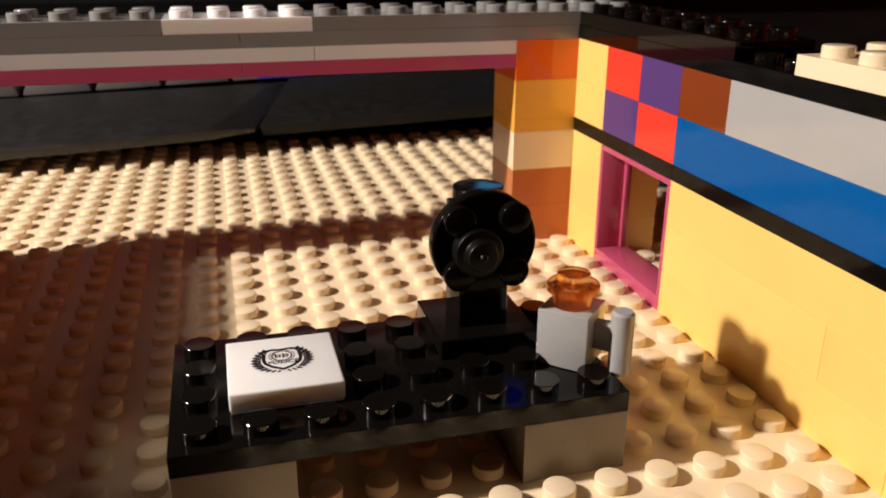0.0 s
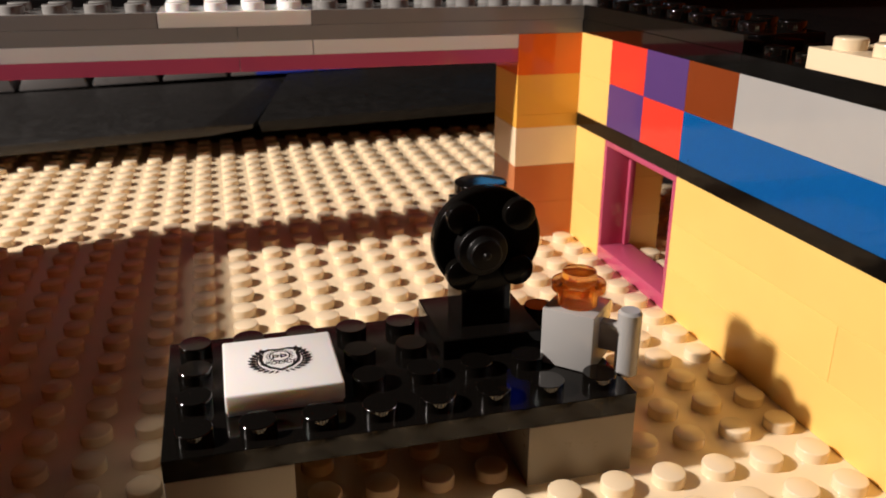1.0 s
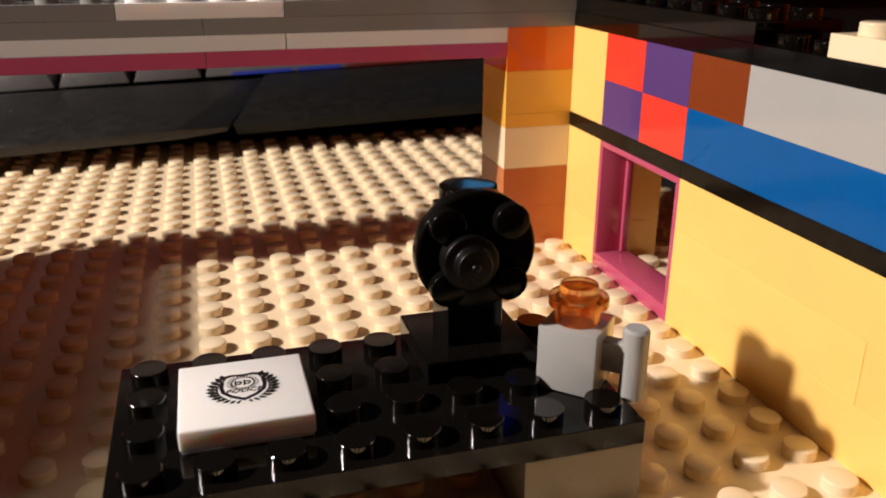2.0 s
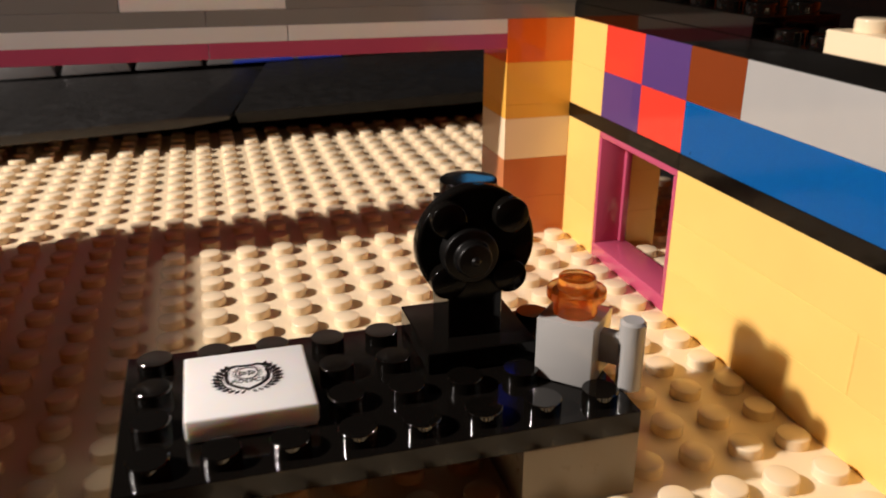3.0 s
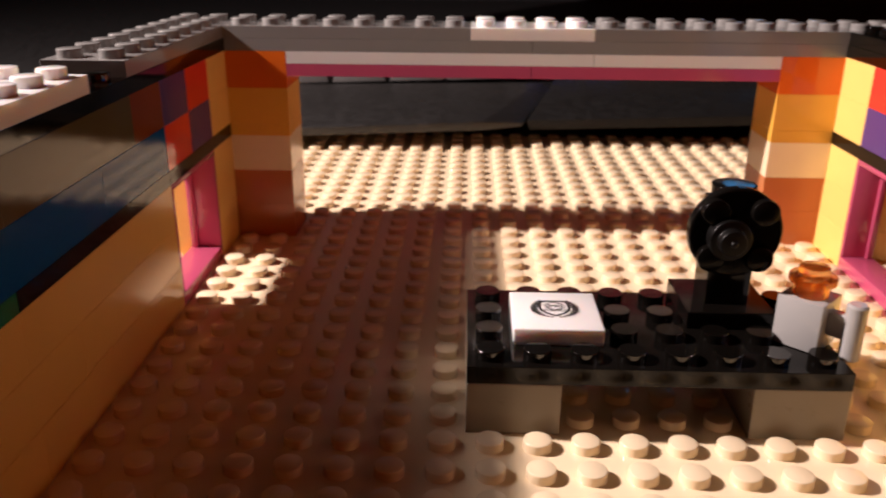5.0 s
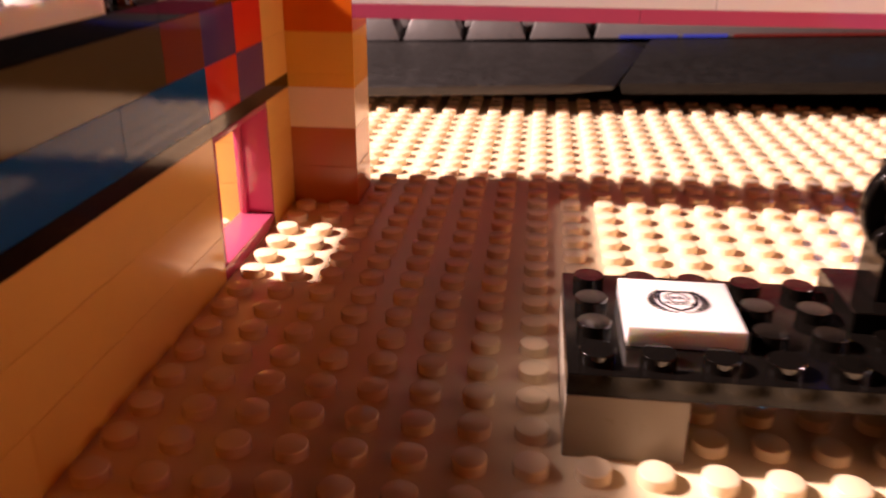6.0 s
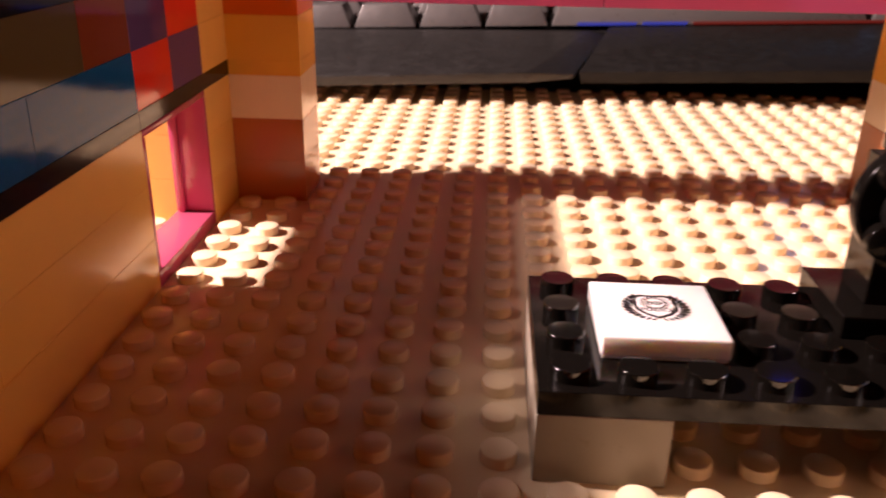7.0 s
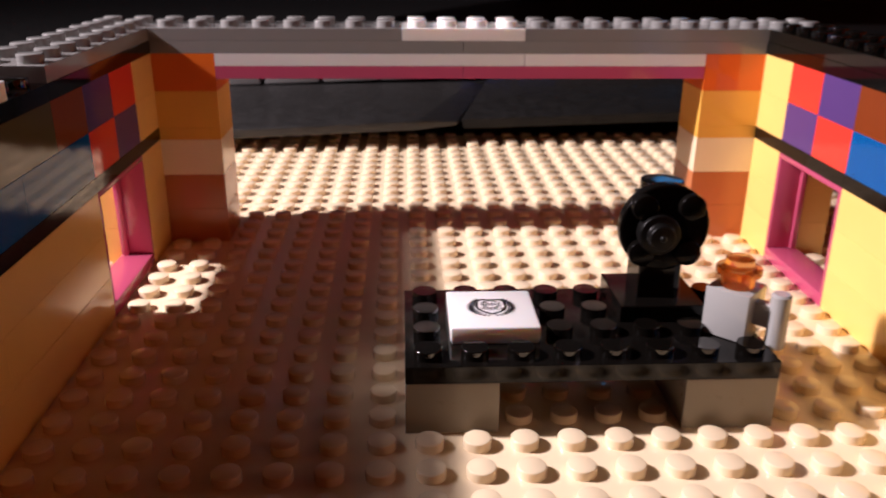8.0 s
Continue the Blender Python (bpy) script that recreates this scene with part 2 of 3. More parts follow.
# ---- setting: walls of the toy room ----
def side_wall(name, side, label):
    """A wall two studs thick. side is 1 for the wall at x = 20 and -1 for the wall at x = 0."""
    wall = tagged(empty(name), label, "toy wall", kind="structure")
    inner = (20, 21) if side > 0 else (-1, 0)
    outer = (21, 22) if side > 0 else (-2, -1)
    both = (20, 22) if side > 0 else (-2, 0)
    # lower yellow courses
    for c in range(3):
        z = c * BRICK
        lay(wall, YELLOW, *inner, -2, 0, z, BRICK)
        lay(wall, YELLOW, *outer, -2, 2, z, BRICK)
        lay(wall, YELLOW, *inner, 0, 2, z, BRICK)
        cuts = (-6, -12, -16) if c % 2 else (-6, -14, -16)
        for a, b in zip(cuts, cuts[1:]):
            lay(wall, YELLOW, *inner, b, a, z, BRICK)
        cuts = (-6, -10, -16) if c % 2 else (-6, -14, -16)
        for a, b in zip(cuts, cuts[1:]):
            lay(wall, YELLOW, *outer, b, a, z, BRICK)
    # dark stripe
    for a, b in ((2, -6), (-6, -14)):
        lay(wall, BLACK, *both, b, a, Z3, PLATE, name="plate")
    lay(wall, GREEN, *both, -16, -14, Z3, PLATE, name="plate", label="green plate at the end of the stripe")
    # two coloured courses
    # both courses are light grey; the west one has its shade coloured in
    pale = LIGHT_GREY if side > 0 else SHADED_GREY
    blue_cut = -14 if side > 0 else -10
    low = [(YELLOW, 0, -2), (PURPLE, -2, -4), (RED, -4, -6), (BLUE, -6, blue_cut), (BLUE, blue_cut, -16)]
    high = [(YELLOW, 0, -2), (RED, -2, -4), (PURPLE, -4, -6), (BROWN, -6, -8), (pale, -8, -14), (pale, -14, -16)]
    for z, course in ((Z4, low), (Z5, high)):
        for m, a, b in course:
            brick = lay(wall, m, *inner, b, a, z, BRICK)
            if side > 0 and m is BLUE and a == -6:
                bm = bmesh.new()
                bmesh.ops.create_uvsphere(bm, u_segments=10, v_segments=6, radius=0.00028)
                part("nick", bm, SOFT_BLACK, brick, "small dark nick", Matrix.Translation((0.0002, (a - b - 0.42) * U, 0.0009)))
        lay(wall, YELLOW, *inner, 0, 2, z, BRICK)
        for a, b in ((2, -6), (-6, -14), (-14, -16)):
            lay(wall, YELLOW if z == Z5 else BLUE, *outer, b, a, z, BRICK)
    # black plates, studs bare where the upper plates leave a gap
    for a, b in ((0, -8), (-8, -16)):
        lay(wall, STUD_BLACK, *both, b, a, Z6, PLATE, studs=True, name="plate")
    lay(wall, BLACK, *both, 0, 2, Z6, PLATE, name="plate")
    lay(wall, STUD_BLACK if side > 0 else GREY, *both, -8, 0, Z7, PLATE, studs=True, name="plate")
    lay(wall, TAN if side > 0 else WHITE, *both, -16, -10, Z7, PLATE, studs=True, name="plate",
        label="tan plate on the wall top" if side > 0 else "white plate on the wall top")
    return wall


side_wall("wall_east", 1, "toy brick wall, light yellow with a row of coloured bricks")
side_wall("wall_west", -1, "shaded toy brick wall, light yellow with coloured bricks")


def north_wall():
    wall = tagged(empty("wall_north"), "toy brick gateway of stacked coloured bricks and grey beam", "toy wall", kind="structure")
    for x in (0, 18):
        z = 0.0
        for m, h in ((NOUGAT, BRICK), (NOUGAT, BRICK), (TAN, BRICK), (AMBER_YELLOW, PLATE), (AMBER_YELLOW, BRICK), (ORANGE, BRICK)):
            lay(wall, m, x, x + 2, 0, 2, z, h)
            z += h
    lay(wall, PINK, 2, 10, 0, 2, Z6 - 2 * PLATE, PLATE, name="plate", slack=0.00012)
    lay(wall, PINK, 10, 18, 0, 2, Z6 - 2 * PLATE, PLATE, name="plate")
    lay(wall, WHITE, 2, 12, 0, 2, Z6 - PLATE, PLATE, name="plate", slack=0.00012)
    lay(wall, WHITE, 12, 18, 0, 2, Z6 - PLATE, PLATE, name="plate")
    lay(wall, GREY, 0, 10, 0, 2, Z6, PLATE, name="plate", slack=0.00012)
    lay(wall, GREY, 10, 20, 0, 2, Z6, PLATE, name="plate")
    lay(wall, GREY, -2, 8, 0, 2, Z7, PLATE, studs=True, name="plate", slack=0.00012)
    lay(wall, WHITE, 8, 12, 0, 2, Z7, PLATE, studs=True, name="plate", slack=0.00012, label="white plate among the grey ones")
    lay(wall, GREY, 12, 22, 0, 2, Z7, PLATE, studs=True, name="plate")
    return wall


north_wall()


def window(name, side):
    """A raspberry window frame, four studs wide and three bricks high, in the inner half of a wall."""
    w = tagged(empty(name, (20 * U if side > 0 else 0, -6 * U, 0)), "raspberry pink toy window frame without glass", "window", kind="structure")
    s = side
    d0, d1 = (0.0, U) if s > 0 else (-U, 0.0)
    t = 0.0013
    g = GAP
    def slab(part_name, y0, y1, z0, z1, x0=d0, x1=d1):
        bm = bmesh.new()
        add_box(bm, x0 + g, x1 - g, y0 + g, y1 - g, z0 + 0.00001, z1 - 0.00001, 0.0002, 2)
        part(part_name, bm, PINK, w)
    slab("sill", 0, 4 * U, 0.0, 0.0032)
    slab("lintel", 0, 4 * U, Z3 - t, Z3)
    slab("jamb", 0, t, 0.0032, Z3 - t)
    slab("jamb", 4 * U - t, 4 * U, 0.0032, Z3 - t)
    # rib round the opening, at the outer side
    r0, r1 = (U - 0.0022, U - 0.0008) if s > 0 else (-U + 0.0008, -U + 0.0022)
    slab("rib", t, t + 0.0011, 0.0032, Z3 - t, r0, r1)
    slab("rib", 4 * U - t - 0.0011, 4 * U - t, 0.0032, Z3 - t, r0, r1)
    slab("rib", t + 0.0011, 4 * U - t - 0.0011, Z3 - t - 0.0011, Z3 - t, r0, r1)
    return w


window("window_1", 1)
window("window_2", -1)

# ---- things in the toy room ----
DESK_Z = BRICK + PLATE


def toy_desk():
    desk = tagged(empty("toy_desk", (8 * U, -12 * U, 0)), "glossy black studded plate desk on two grey bricks", "toy desk")
    top = lay(desk, BLACK, 0, 8, 0, 4, BRICK, PLATE, name="desktop", label="glossy black plate")
    bm = bmesh.new()
    # a crisp rim round a flat top
    lathe(bm, [(STUD_R, 0.0), (STUD_R, STUD_H - 0.00009), (STUD_R - 0.00009, STUD_H)], 32)
    first = part("stud", bm, STUD_BLACK, top)
    for i in range(8):
        for j in range(4):
            ob = first if i == j == 0 else new("stud", first.data)
            ob.location = ((i + 0.5) * U, (j + 0.5) * U, PLATE - 0.00002)
            ob.parent = top
    lay(desk, STONE_GREY, 0, 2, 0, 4, 0, BRICK, name="leg", label="grey brick leg")
    lay(desk, STONE_GREY, 6, 8, 0, 4, 0, BRICK, name="leg", label="grey brick leg")
    return desk


toy_desk()


def ink_ring(bm, cx, cy, r0, r1, z, steps=40, start=0.0, end=2 * math.pi):
    closed = abs(end - start - 2 * math.pi) < 1e-6
    n = steps if closed else steps + 1
    a = [start + (end - start) * i / steps for i in range(n)]
    lo = [bm.verts.new((cx + r0 * math.cos(t), cy + r0 * math.sin(t), z)) for t in a]
    hi = [bm.verts.new((cx + r1 * math.cos(t), cy + r1 * math.sin(t), z)) for t in a]
    for i in range(n if closed else n - 1):
        j = (i + 1) % n
        bm.faces.new((lo[i], hi[i], hi[j], lo[j]))


def ink_stroke(bm, points, width, z):
    """A closed or open band along points."""
    for (x0, y0), (x1, y1) in zip(points, points[1:]):
        d = Vector((x1 - x0, y1 - y0))
        n = Vector((-d.y, d.x)).normalized() * width / 2
        e = d.normalized() * width * 0.3
        bm.faces.new([bm.verts.new((p[0], p[1], z)) for p in (
            (x0 - e.x - n.x, y0 - e.y - n.y), (x1 + e.x - n.x, y1 + e.y - n.y), (x1 + e.x + n.x, y1 + e.y + n.y), (x0 - e.x + n.x, y0 - e.y + n.y))])


def ink_leaf(bm, x, y, angle, length, width, z):
    c, s = math.cos(angle), math.sin(angle)
    outline = [(0, 0), (0.3, 0.42), (0.65, 0.45), (1, 0), (0.65, -0.45), (0.3, -0.42)]
    bm.faces.new([bm.verts.new((x + c * u * length - s * v * width, y + s * u * length + c * v * width, z)) for u, v in outline])


def printed_tile():
    tile = tagged(empty("printed_tile", (9 * U, -11 * U, DESK_Z)), "white square tile with a black printed shield badge", "tile")
    bm = bmesh.new()
    add_box(bm, GAP, 2 * U - GAP, GAP, 2 * U - GAP, 0.0004, PLATE, 0.00032, 3)
    add_box(bm, 0.0003, 2 * U - 0.0003, 0.0003, 2 * U - 0.0003, 0.0, 0.0006, 0)
    part("body", bm, WHITE, tile)
    z, c = PLATE + 0.00003, U
    s = 0.00122
    cx, cy = c, c + 0.4 * s
    # shield
    bm = bmesh.new()
    shield = [(-2.5, 2.3), (-1.9, 2.45), (-1.2, 2.75), (0, 2.6), (1.2, 2.75), (1.9, 2.45), (2.5, 2.3), (2.15, 1.5), (2.3, 0.4), (2.1, -0.7), (1.3, -1.6), (0, -2.4),
              (-1.3, -1.6), (-2.1, -0.7), (-2.3, 0.4), (-2.15, 1.5), (-2.5, 2.3)]
    rim = [[bm.verts.new((cx + x * 0.96 * k * s, cy + (0.4 + (y - 0.4) * k) * s, z)) for x, y in shield[:-1]] for k in (0.91, 1.1)]
    for i in range(len(rim[0])):
        j = (i + 1) % len(rim[0])
        bm.faces.new((rim[0][i], rim[0][j], rim[1][j], rim[1][i]))
    part("shield_outline", bm, INK, tile)
    # toothed wheel with two unreadable marks
    bm = bmesh.new()
    ink_ring(bm, cx, cy + 1.0 * s, 1.08 * s, 1.26 * s, z)
    for i in range(26):
        a = 2 * math.pi * i / 26
        ink_stroke(bm, [(cx + 1.36 * s * math.cos(a), cy + (1.0 + 1.36 * math.sin(a)) * s), (cx + 1.58 * s * math.cos(a), cy + (1.0 + 1.58 * math.sin(a)) * s)], 0.14 * s, z)
    part("toothed_ring", bm, INK, tile)
    bm = bmesh.new()
    for k in (-1, 1):
        ox = cx + k * 0.46 * s
        ink_ring(bm, ox, cy + 1.0 * s, 0.22 * s, 0.4 * s, z, 16)
        ink_stroke(bm, [(ox - 0.3 * s, cy + 1.5 * s), (ox - 0.3 * s, cy + 0.5 * s)], 0.18 * s, z)
        ink_stroke(bm, [(ox - 0.05 * s, cy + 1.0 * s), (ox + 0.35 * s, cy + 1.0 * s)], 0.14 * s, z)
    part("badge_mark", bm, INK, tile)
    # wreath: feathered leaves on a curved stem, thinning out towards the bottom
    for k in (-1, 1):
        bm = bmesh.new()
        lo, hi = (-50, 48) if k > 0 else (132, 230)
        ink_ring(bm, cx, cy, 2.58 * s, 2.76 * s, z + 0.000004, 28, radians(lo), radians(hi))
        for i in range(12):
            a = math.radians(-82 + i * 11.6)
            size = 0.55 + 0.45 * min(1.0, i / 5)
            px, py = cx + k * 2.60 * s * math.cos(a), cy + 2.60 * s * math.sin(a)
            d = a + math.radians(30)
            ink_leaf(bm, px, py, d if k > 0 else math.pi - d, 1.34 * size * s, 0.62 * size * s, z + 0.000008 + 0.000001 * i)
        part("wreath_branch", bm, INK, tile)
    # word across the shield
    curve = bpy.data.curves.new("word", "FONT")
    curve.body, curve.size, curve.align_x, curve.align_y, curve.offset = "POLICE", 1.04 * s, "CENTER", "CENTER", 0.03 * s
    curve.shear, curve.space_character = 0.2, 1.1
    tmp = new("word_source", curve)
    me = bpy.data.meshes.new_from_object(tmp.evaluated_get(bpy.context.evaluated_depsgraph_get()))
    bpy.data.objects.remove(tmp)
    me.materials.append(INK)
    word = new("printed_word", me)
    word.location = (cx, cy - 0.62 * s, z)
    word.parent = tile
    return tile


printed_tile()


def toy_microscope():
    """A black round-fronted microscope on a square foot."""
    scope = tagged(empty("toy_microscope", (14 * U, -9 * U, DESK_Z)), "black round-fronted toy microscope on a square plate foot", "toy microscope")
    bm = bmesh.new()
    add_box(bm, -U + GAP, U - GAP, -U + GAP, U - GAP, 0.0001, PLATE, 0.00015)
    part("foot", bm, BLACK, scope)
    bm = bmesh.new()
    add_box(bm, -U / 2 + GAP, U / 2 - GAP, -U / 2 + GAP, U / 2 - GAP, PLATE, PLATE + BRICK, 0.00015)
    part("column", bm, BLACK, scope)
    bm = bmesh.new()
    add_box(bm, -U / 2 + GAP, U / 2 - GAP, -U / 2 + GAP, U / 2 - GAP, PLATE + BRICK, PLATE + 2 * BRICK, 0.00015)
    part("head", bm, BLACK, scope)
    zc, dx = PLATE + 1.5 * BRICK + 0.0006, -0.0010
    bm = bmesh.new()
    lathe(bm, eased([(0.0070, U / 2 - 0.0002), (0.0082, U / 2 + 0.0008), (0.0082, U / 2 + PLATE), (0.0050, U / 2 + PLATE)], 0.0005), 56, (dx, 0, zc), "y")
    dish = part("round_front", bm, SOFT_BLACK, scope)
    for i in range(4):
        a = math.radians(45 + 90 * i)
        bm = bmesh.new()
        lathe(bm, [(r, h + U / 2 + PLATE) for r, h in stud_profile()], 20, (dx + 0.0060 * math.cos(a), 0, zc + 0.0060 * math.sin(a)), "y")
        part("stud", bm, SOFT_BLACK, dish)
    bm = bmesh.new()
    y0 = U / 2 + PLATE
    lathe(bm, eased([(0.0033, y0 - 0.0003), (0.0037, y0 + 0.0002), (0.0037, y0 + 0.0028), (0.0024, y0 + 0.0029), (0.0023, y0 + 0.0045),
                     (0.0006, y0 + 0.0045), (0.0005, y0 + 0.0049), (0.0001, y0 + 0.0050)], 0.0003), 48, (dx - 0.0016, 0, zc - 0.0004), "y")
    part("centre_knob", bm, KNOB_BLACK, scope, "dull black round knob with a stud")
    bm = bmesh.new()
    z0 = PLATE + 2 * BRICK
    lathe(bm, eased([(0.0030, z0), (0.0030, z0 + 0.0009), (0.0040, z0 + 0.0010), (0.0040, z0 + 0.0029), (0.0020, z0 + 0.0029)], 0.0002), 40)
    part("eyepiece", bm, BLACK, scope)
    return scope


toy_microscope()


MUG_H = 0.0091


def toy_mug():
    mug = tagged(empty("toy_mug", (15.44 * U, -10.52 * U, DESK_Z)), "light grey brick mug with bar handle", "toy mug")
    mug.rotation_euler.z = radians(-44)
    bm = bmesh.new()
    add_box(bm, -U / 2 + GAP, U / 2 - GAP, -U / 2 + GAP, U / 2 - GAP, 0.0001, MUG_H, 0.00018, 2)
    part("body", bm, LIGHT_GREY, mug)
    bm = bmesh.new()
    add_box(bm, U / 2 - 0.0002, U - 0.0010, -0.0010, 0.0010, 0.0030, 0.0074, 0.0002)
    part("handle_arm", bm, LIGHT_GREY, mug)
    bm = bmesh.new()
    lathe(bm, [(0.0014, -0.0005), (0.00175, -0.0002), (0.00175, 0.0094), (0.0014, 0.0098)], 28, (U, 0, 0))
    part("handle_bar", bm, LIGHT_GREY, mug)
    return mug


toy_mug()


def amber_stud():
    ob_bm = bmesh.new()
    # hollow below, a tube that carries a flange and a smaller stud
    lathe(ob_bm, eased([(0.0001, 0.0030), (0.0019, 0.0030), (0.0022, 0.0027), (0.0022, 0.0), (0.0030, 0.0), (0.0030, 0.0022), (0.0040, 0.0024),
                        (0.0040, 0.0036), (0.0026, 0.0037), (0.0025, 0.0053), (0.0018, 0.0054)], 0.0002), 48)
    ob = link("round_plate", ob_bm, AMBER, at=Matrix.Translation((15.44 * U, -10.52 * U, DESK_Z + MUG_H)))
    return tagged(ob, "clear orange round plate standing on the grey mug", "toy drink")


amber_stud()


def crumb(x, y, r, seed):
    bm = bmesh.new()
    bmesh.ops.create_icosphere(bm, subdivisions=2, radius=r)
    grain = random.Random(seed)
    for v in bm.verts:
        v.co *= 0.75 + 0.5 * grain.random()
        v.co.z = max(v.co.z, -r * 0.4)
    ob = link("crumb", bm, LINT, at=Matrix.Translation((x, y, r * 0.38)))
    return tagged(ob, "tiny white crumb lying on the tan baseplate", "crumb", group="crumbs on the baseplate")


crumb(0.0337, -0.0234, 0.00070, 1)
crumb(0.0512, -0.0250, 0.00036, 2)
crumb(0.0288, -0.0250, 0.00030, 3)


# ---- behind the toy room: keyboard and screen ----
def prism(bm, lower, upper, bevel=0.0):
    """A solid between two outlines of equally many (x, y, z) points."""
    lo = [bm.verts.new(p) for p in lower]
    hi = [bm.verts.new(p) for p in upper]
    n = len(lo)
    bm.faces.new(list(reversed(lo)))
    bm.faces.new(hi)
    for i in range(n):
        bm.faces.new((lo[i], lo[(i + 1) % n], hi[(i + 1) % n], hi[i]))
    if bevel:
        bmesh.ops.bevel(bm, geom=bm.edges[:], offset=bevel, segments=2, affect="EDGES", profile=0.5)


def solid(bm, points, faces, bevel):
    """A closed mesh of corner points and faces, its edges eased."""
    verts = [bm.verts.new(p) for p in points]
    for f in faces:
        bm.faces.new([verts[i] for i in f])
    bmesh.ops.recalc_face_normals(bm, faces=bm.faces[:])
    bmesh.ops.bevel(bm, geom=bm.edges[:], offset=bevel, segments=2, affect="EDGES", profile=0.5)


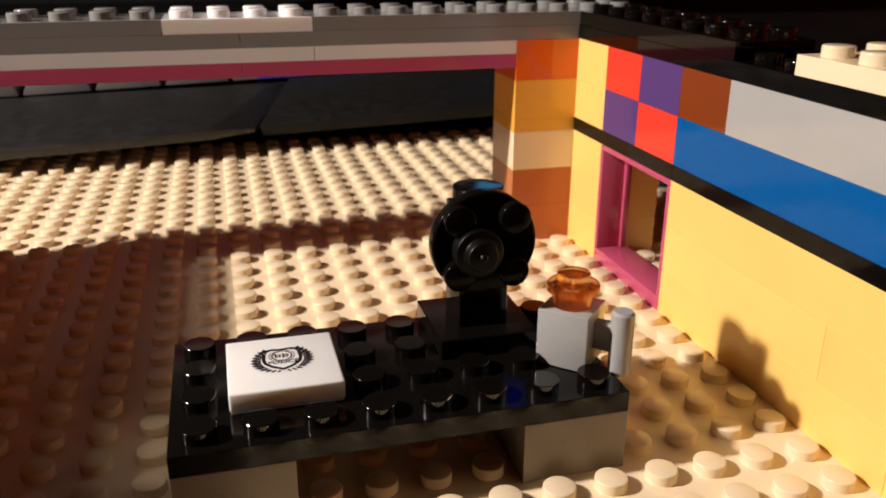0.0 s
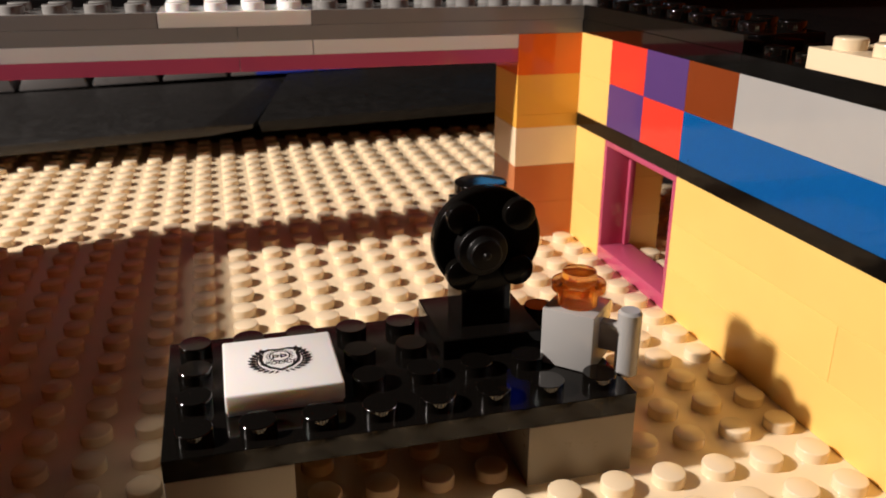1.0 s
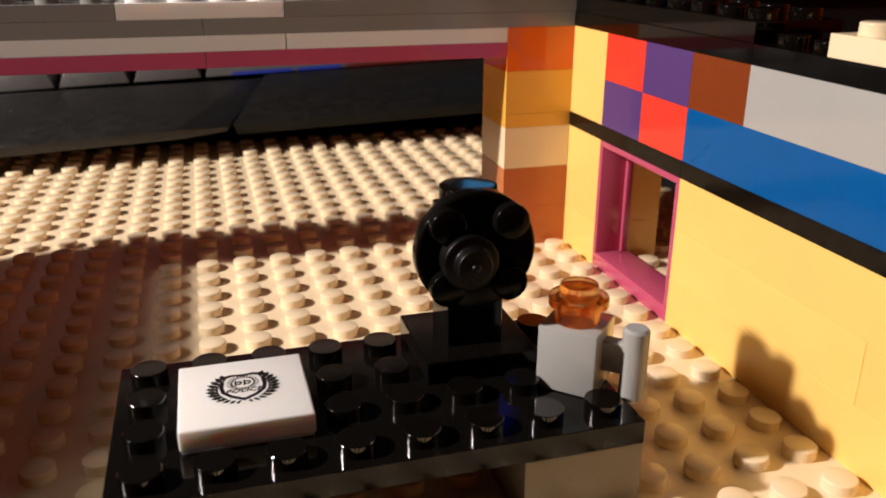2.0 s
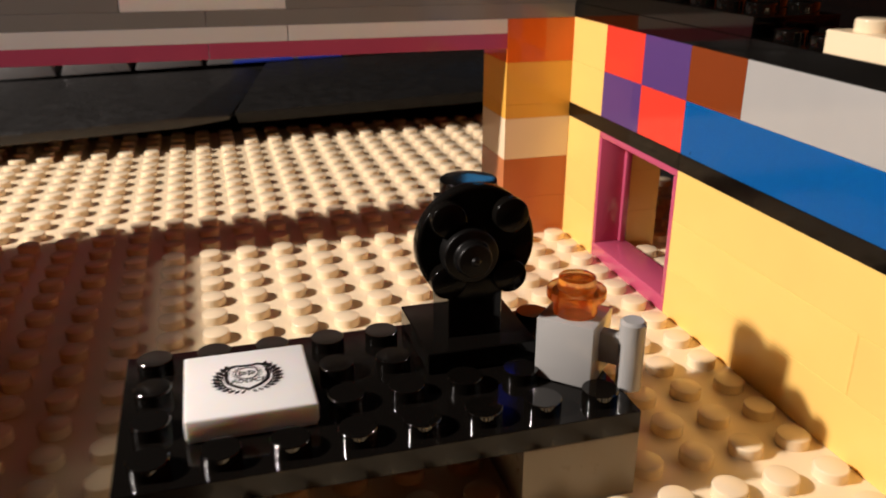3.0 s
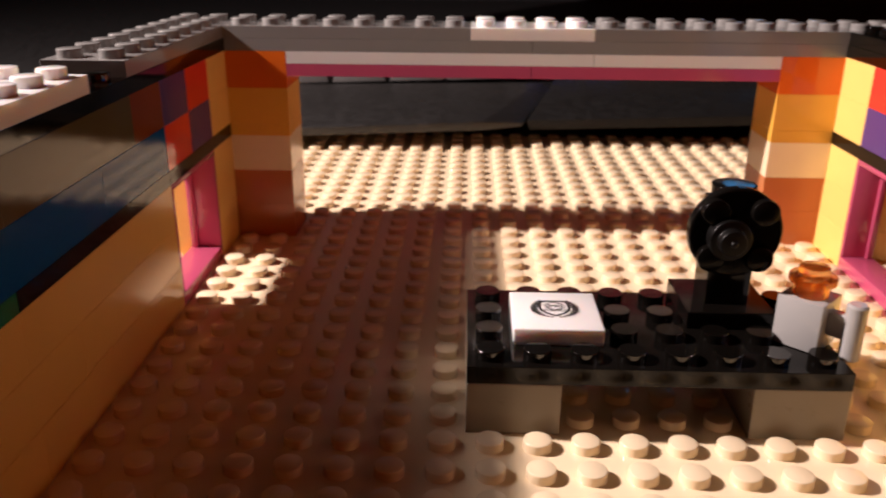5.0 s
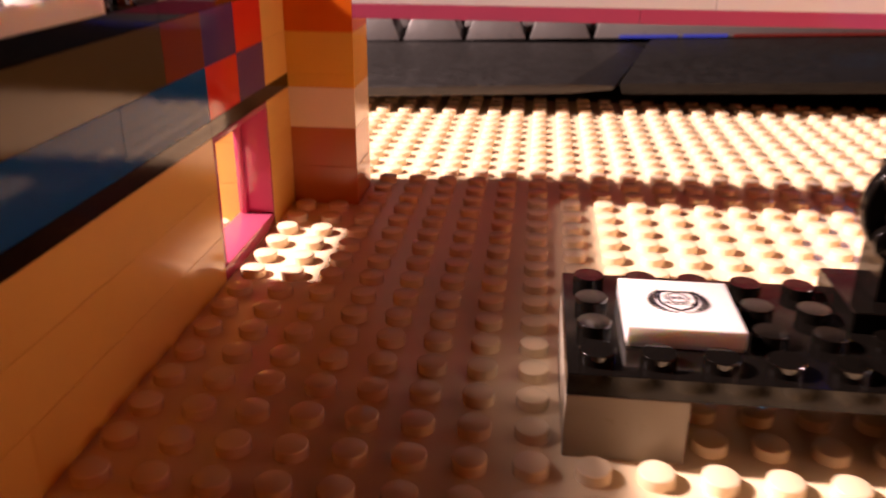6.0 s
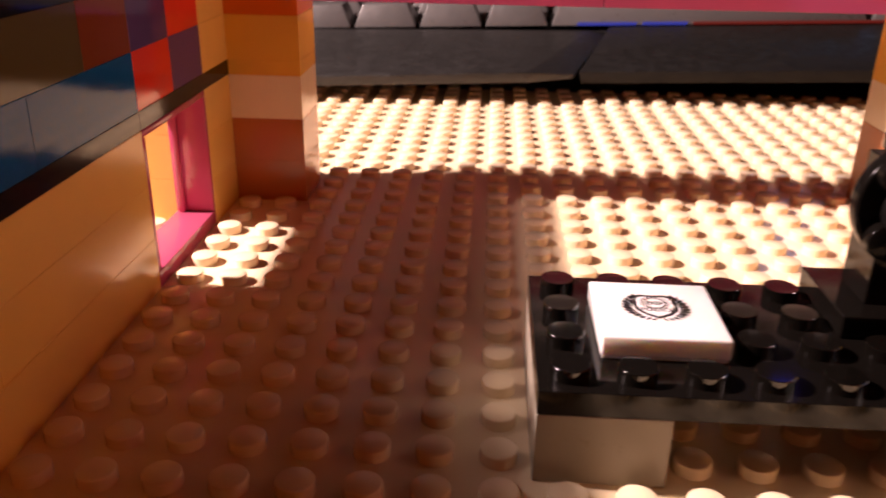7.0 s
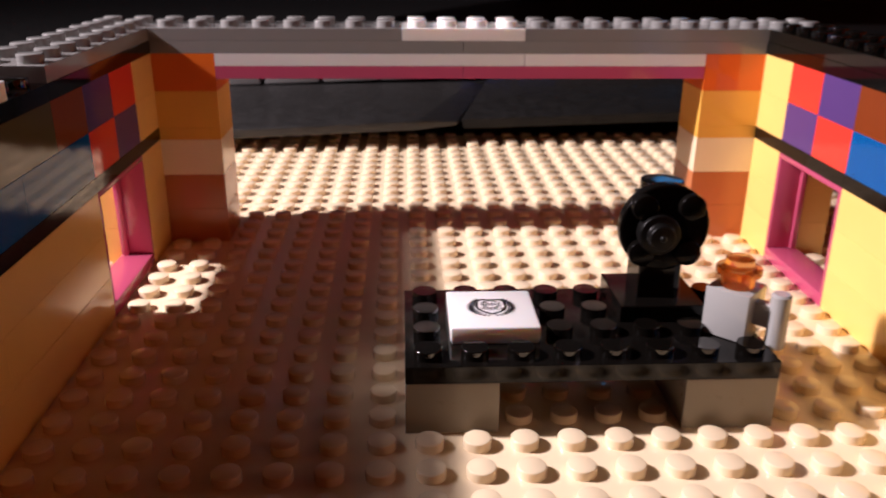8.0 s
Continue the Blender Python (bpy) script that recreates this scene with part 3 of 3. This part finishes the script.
def keyboard():
    kb = tagged(empty("keyboard", (0, 11 * U, 0)), "black gaming keyboard with faceted wrist rest and lit keys", "keyboard")
    kb.rotation_euler.y = radians(-1.9)
    mm = 0.001
    # the left half of the wrist rest reaches further forward: two shallow facets meet in a crease, a steep one ends it
    top = {"front_left": (-90, 4, 9.4), "corner": (70, 11.6, 9.8), "back_left": (-90, 61, 18.4), "crease": (19, 55, 18.4),
           "back_right": (95, 60, 16.4), "side_front": (86, 18.4, 7.6), "side_back": (101.5, 60, 14.6)}
    low = {"front_left": (-90, 4.6, 6.0), "corner": (70, 12.2, 6.2), "side_front": (85.6, 19, 6.0), "side_back": (99.5, 60, 6.0), "back_left": (-90, 61, 6.0)}
    names = [("t", k) for k in top] + [("l", k) for k in low]
    at = {n: i for i, n in enumerate(names)}
    pts = [tuple(c * mm for c in (top if kind == "t" else low)[k]) for kind, k in names]
    t = lambda *ks: [at["t", k] for k in ks]
    l = lambda *ks: [at["l", k] for k in ks]
    bm = bmesh.new()
    solid(bm, pts, [
        t("front_left", "corner", "crease", "back_left"),
        t("corner", "back_right", "crease"),
        t("corner", "side_front", "side_back", "back_right"),
        l("front_left", "corner") + t("corner", "front_left"),
        l("corner", "side_front") + t("side_front", "corner"),
        l("side_front", "side_back") + t("side_back", "side_front"),
        l("side_back", "back_left") + t("back_left", "crease", "back_right", "side_back"),
        l("back_left", "front_left") + t("front_left", "back_left"),
        l("back_left", "side_back", "side_front", "corner", "front_left"),
    ], 0.0004)
    part("wrist_rest", bm, CASE, kb, "black textured wrist rest with a slanted end")
    # the right half is set back
    bm = bmesh.new()
    low_edge = [(88.4, 19.2, 4.4), (420, 18.2, 4.4), (420, 61, 4.4), (103, 61, 4.4)]
    high_edge = [(87.4, 17.4, 8.8), (420, 16.6, 8.8), (420, 61, 17.8), (102.6, 61, 17.8)]
    prism(bm, [tuple(c * mm for c in p) for p in low_edge], [tuple(c * mm for c in p) for p in high_edge], 0.0006)
    part("wrist_rest", bm, CASE_DARK, kb, "black wrist rest section set further back")
    bm = bmesh.new()
    add_box(bm, -0.090, 0.420, 0.0612, 0.190, 0.0060, 0.0160, 0.0006)
    part("case", bm, CASE_DARK, kb)
    # keys: tapered caps, the wedge between two of them open to the light
    pitch, key_z = 0.019, 0.0178

    def keycap(x, y, w):
        bm = bmesh.new()
        h, d, t = 0.0085, 0.0178, 0.0034
        prism(bm, [(x, y, key_z), (x + w, y, key_z), (x + w, y + d, key_z), (x, y + d, key_z)],
              [(x + t, y + 0.0024, key_z + h), (x + w - t, y + 0.0024, key_z + h), (x + w - t, y + d - 0.0012, key_z + h), (x + t, y + d - 0.0012, key_z + h)], 0.0005)
        part("key", bm, KEYCAP, kb)

    x = -0.0729
    for w in (0.0256, 0.0256, 0.0256, 0.0256, 0.0256, 0.0256, 0.120, 0.0256, 0.0256, 0.0256, 0.0256):
        keycap(x, 0.0625, w - 0.0012)
        x += w
    for row in range(1, 5):
        for i in range(16):
            keycap(-0.073 + i * pitch + (row % 2) * 0.004, 0.0625 + row * pitch, 0.0176)
    for name, m, x0, x1 in (("light_strip", BLUE_GLOW, 0.0905, 0.1130), ("light_strip", BLUE_GLOW, 0.1150, 0.1320), ("light_strip", RED_GLOW, 0.1340, 0.3000)):
        bm = bmesh.new()
        add_box(bm, x0, x1, 0.0612, 0.0622, 0.0180, 0.0192, 0.0002)
        part(name, bm, m, kb, "glowing key light")
    for fx, z0 in ((-0.04, -0.0029), (0.38, -0.0142)):
        bm = bmesh.new()
        add_box(bm, fx - 0.012, fx + 0.012, 0.150, 0.162, z0, 0.0062, 0.0004)
        part("rubber_foot", bm, CASE_DARK, kb)
    return kb


keyboard()


def monitor():
    mon = tagged(empty("monitor", (0.20, 0.42, -0.0016)), "dark computer monitor with a blue window on screen", "monitor")
    bm = bmesh.new()
    add_box(bm, -0.28, 0.28, 0.0, 0.03, 0.10, 0.43, 0.004, 2)
    part("housing", bm, CASE_DARK, mon)
    bm = bmesh.new()
    add_box(bm, -0.268, 0.268, -0.0012, 0.001, 0.115, 0.418, 0)
    part("screen", bm, SCREEN_DIM, mon, "dim part of the screen")
    bm = bmesh.new()
    add_box(bm, 0.098, 0.115, -0.0032, -0.0012, 0.325, 0.362, 0)
    part("screen_window", bm, SCREEN_BLUE, mon, "glowing blue window on the screen")
    bm = bmesh.new()
    add_box(bm, 0.068, 0.112, -0.0032, -0.0012, 0.160, 0.215, 0)
    part("screen_window", bm, SCREEN_CYAN, mon, "glowing cyan window on the screen")
    bm = bmesh.new()
    add_box(bm, -0.04, 0.04, 0.029, 0.5295, 0.24, 0.29, 0.004)
    part("wall_arm", bm, CASE_DARK, mon)
    return mon


monitor()
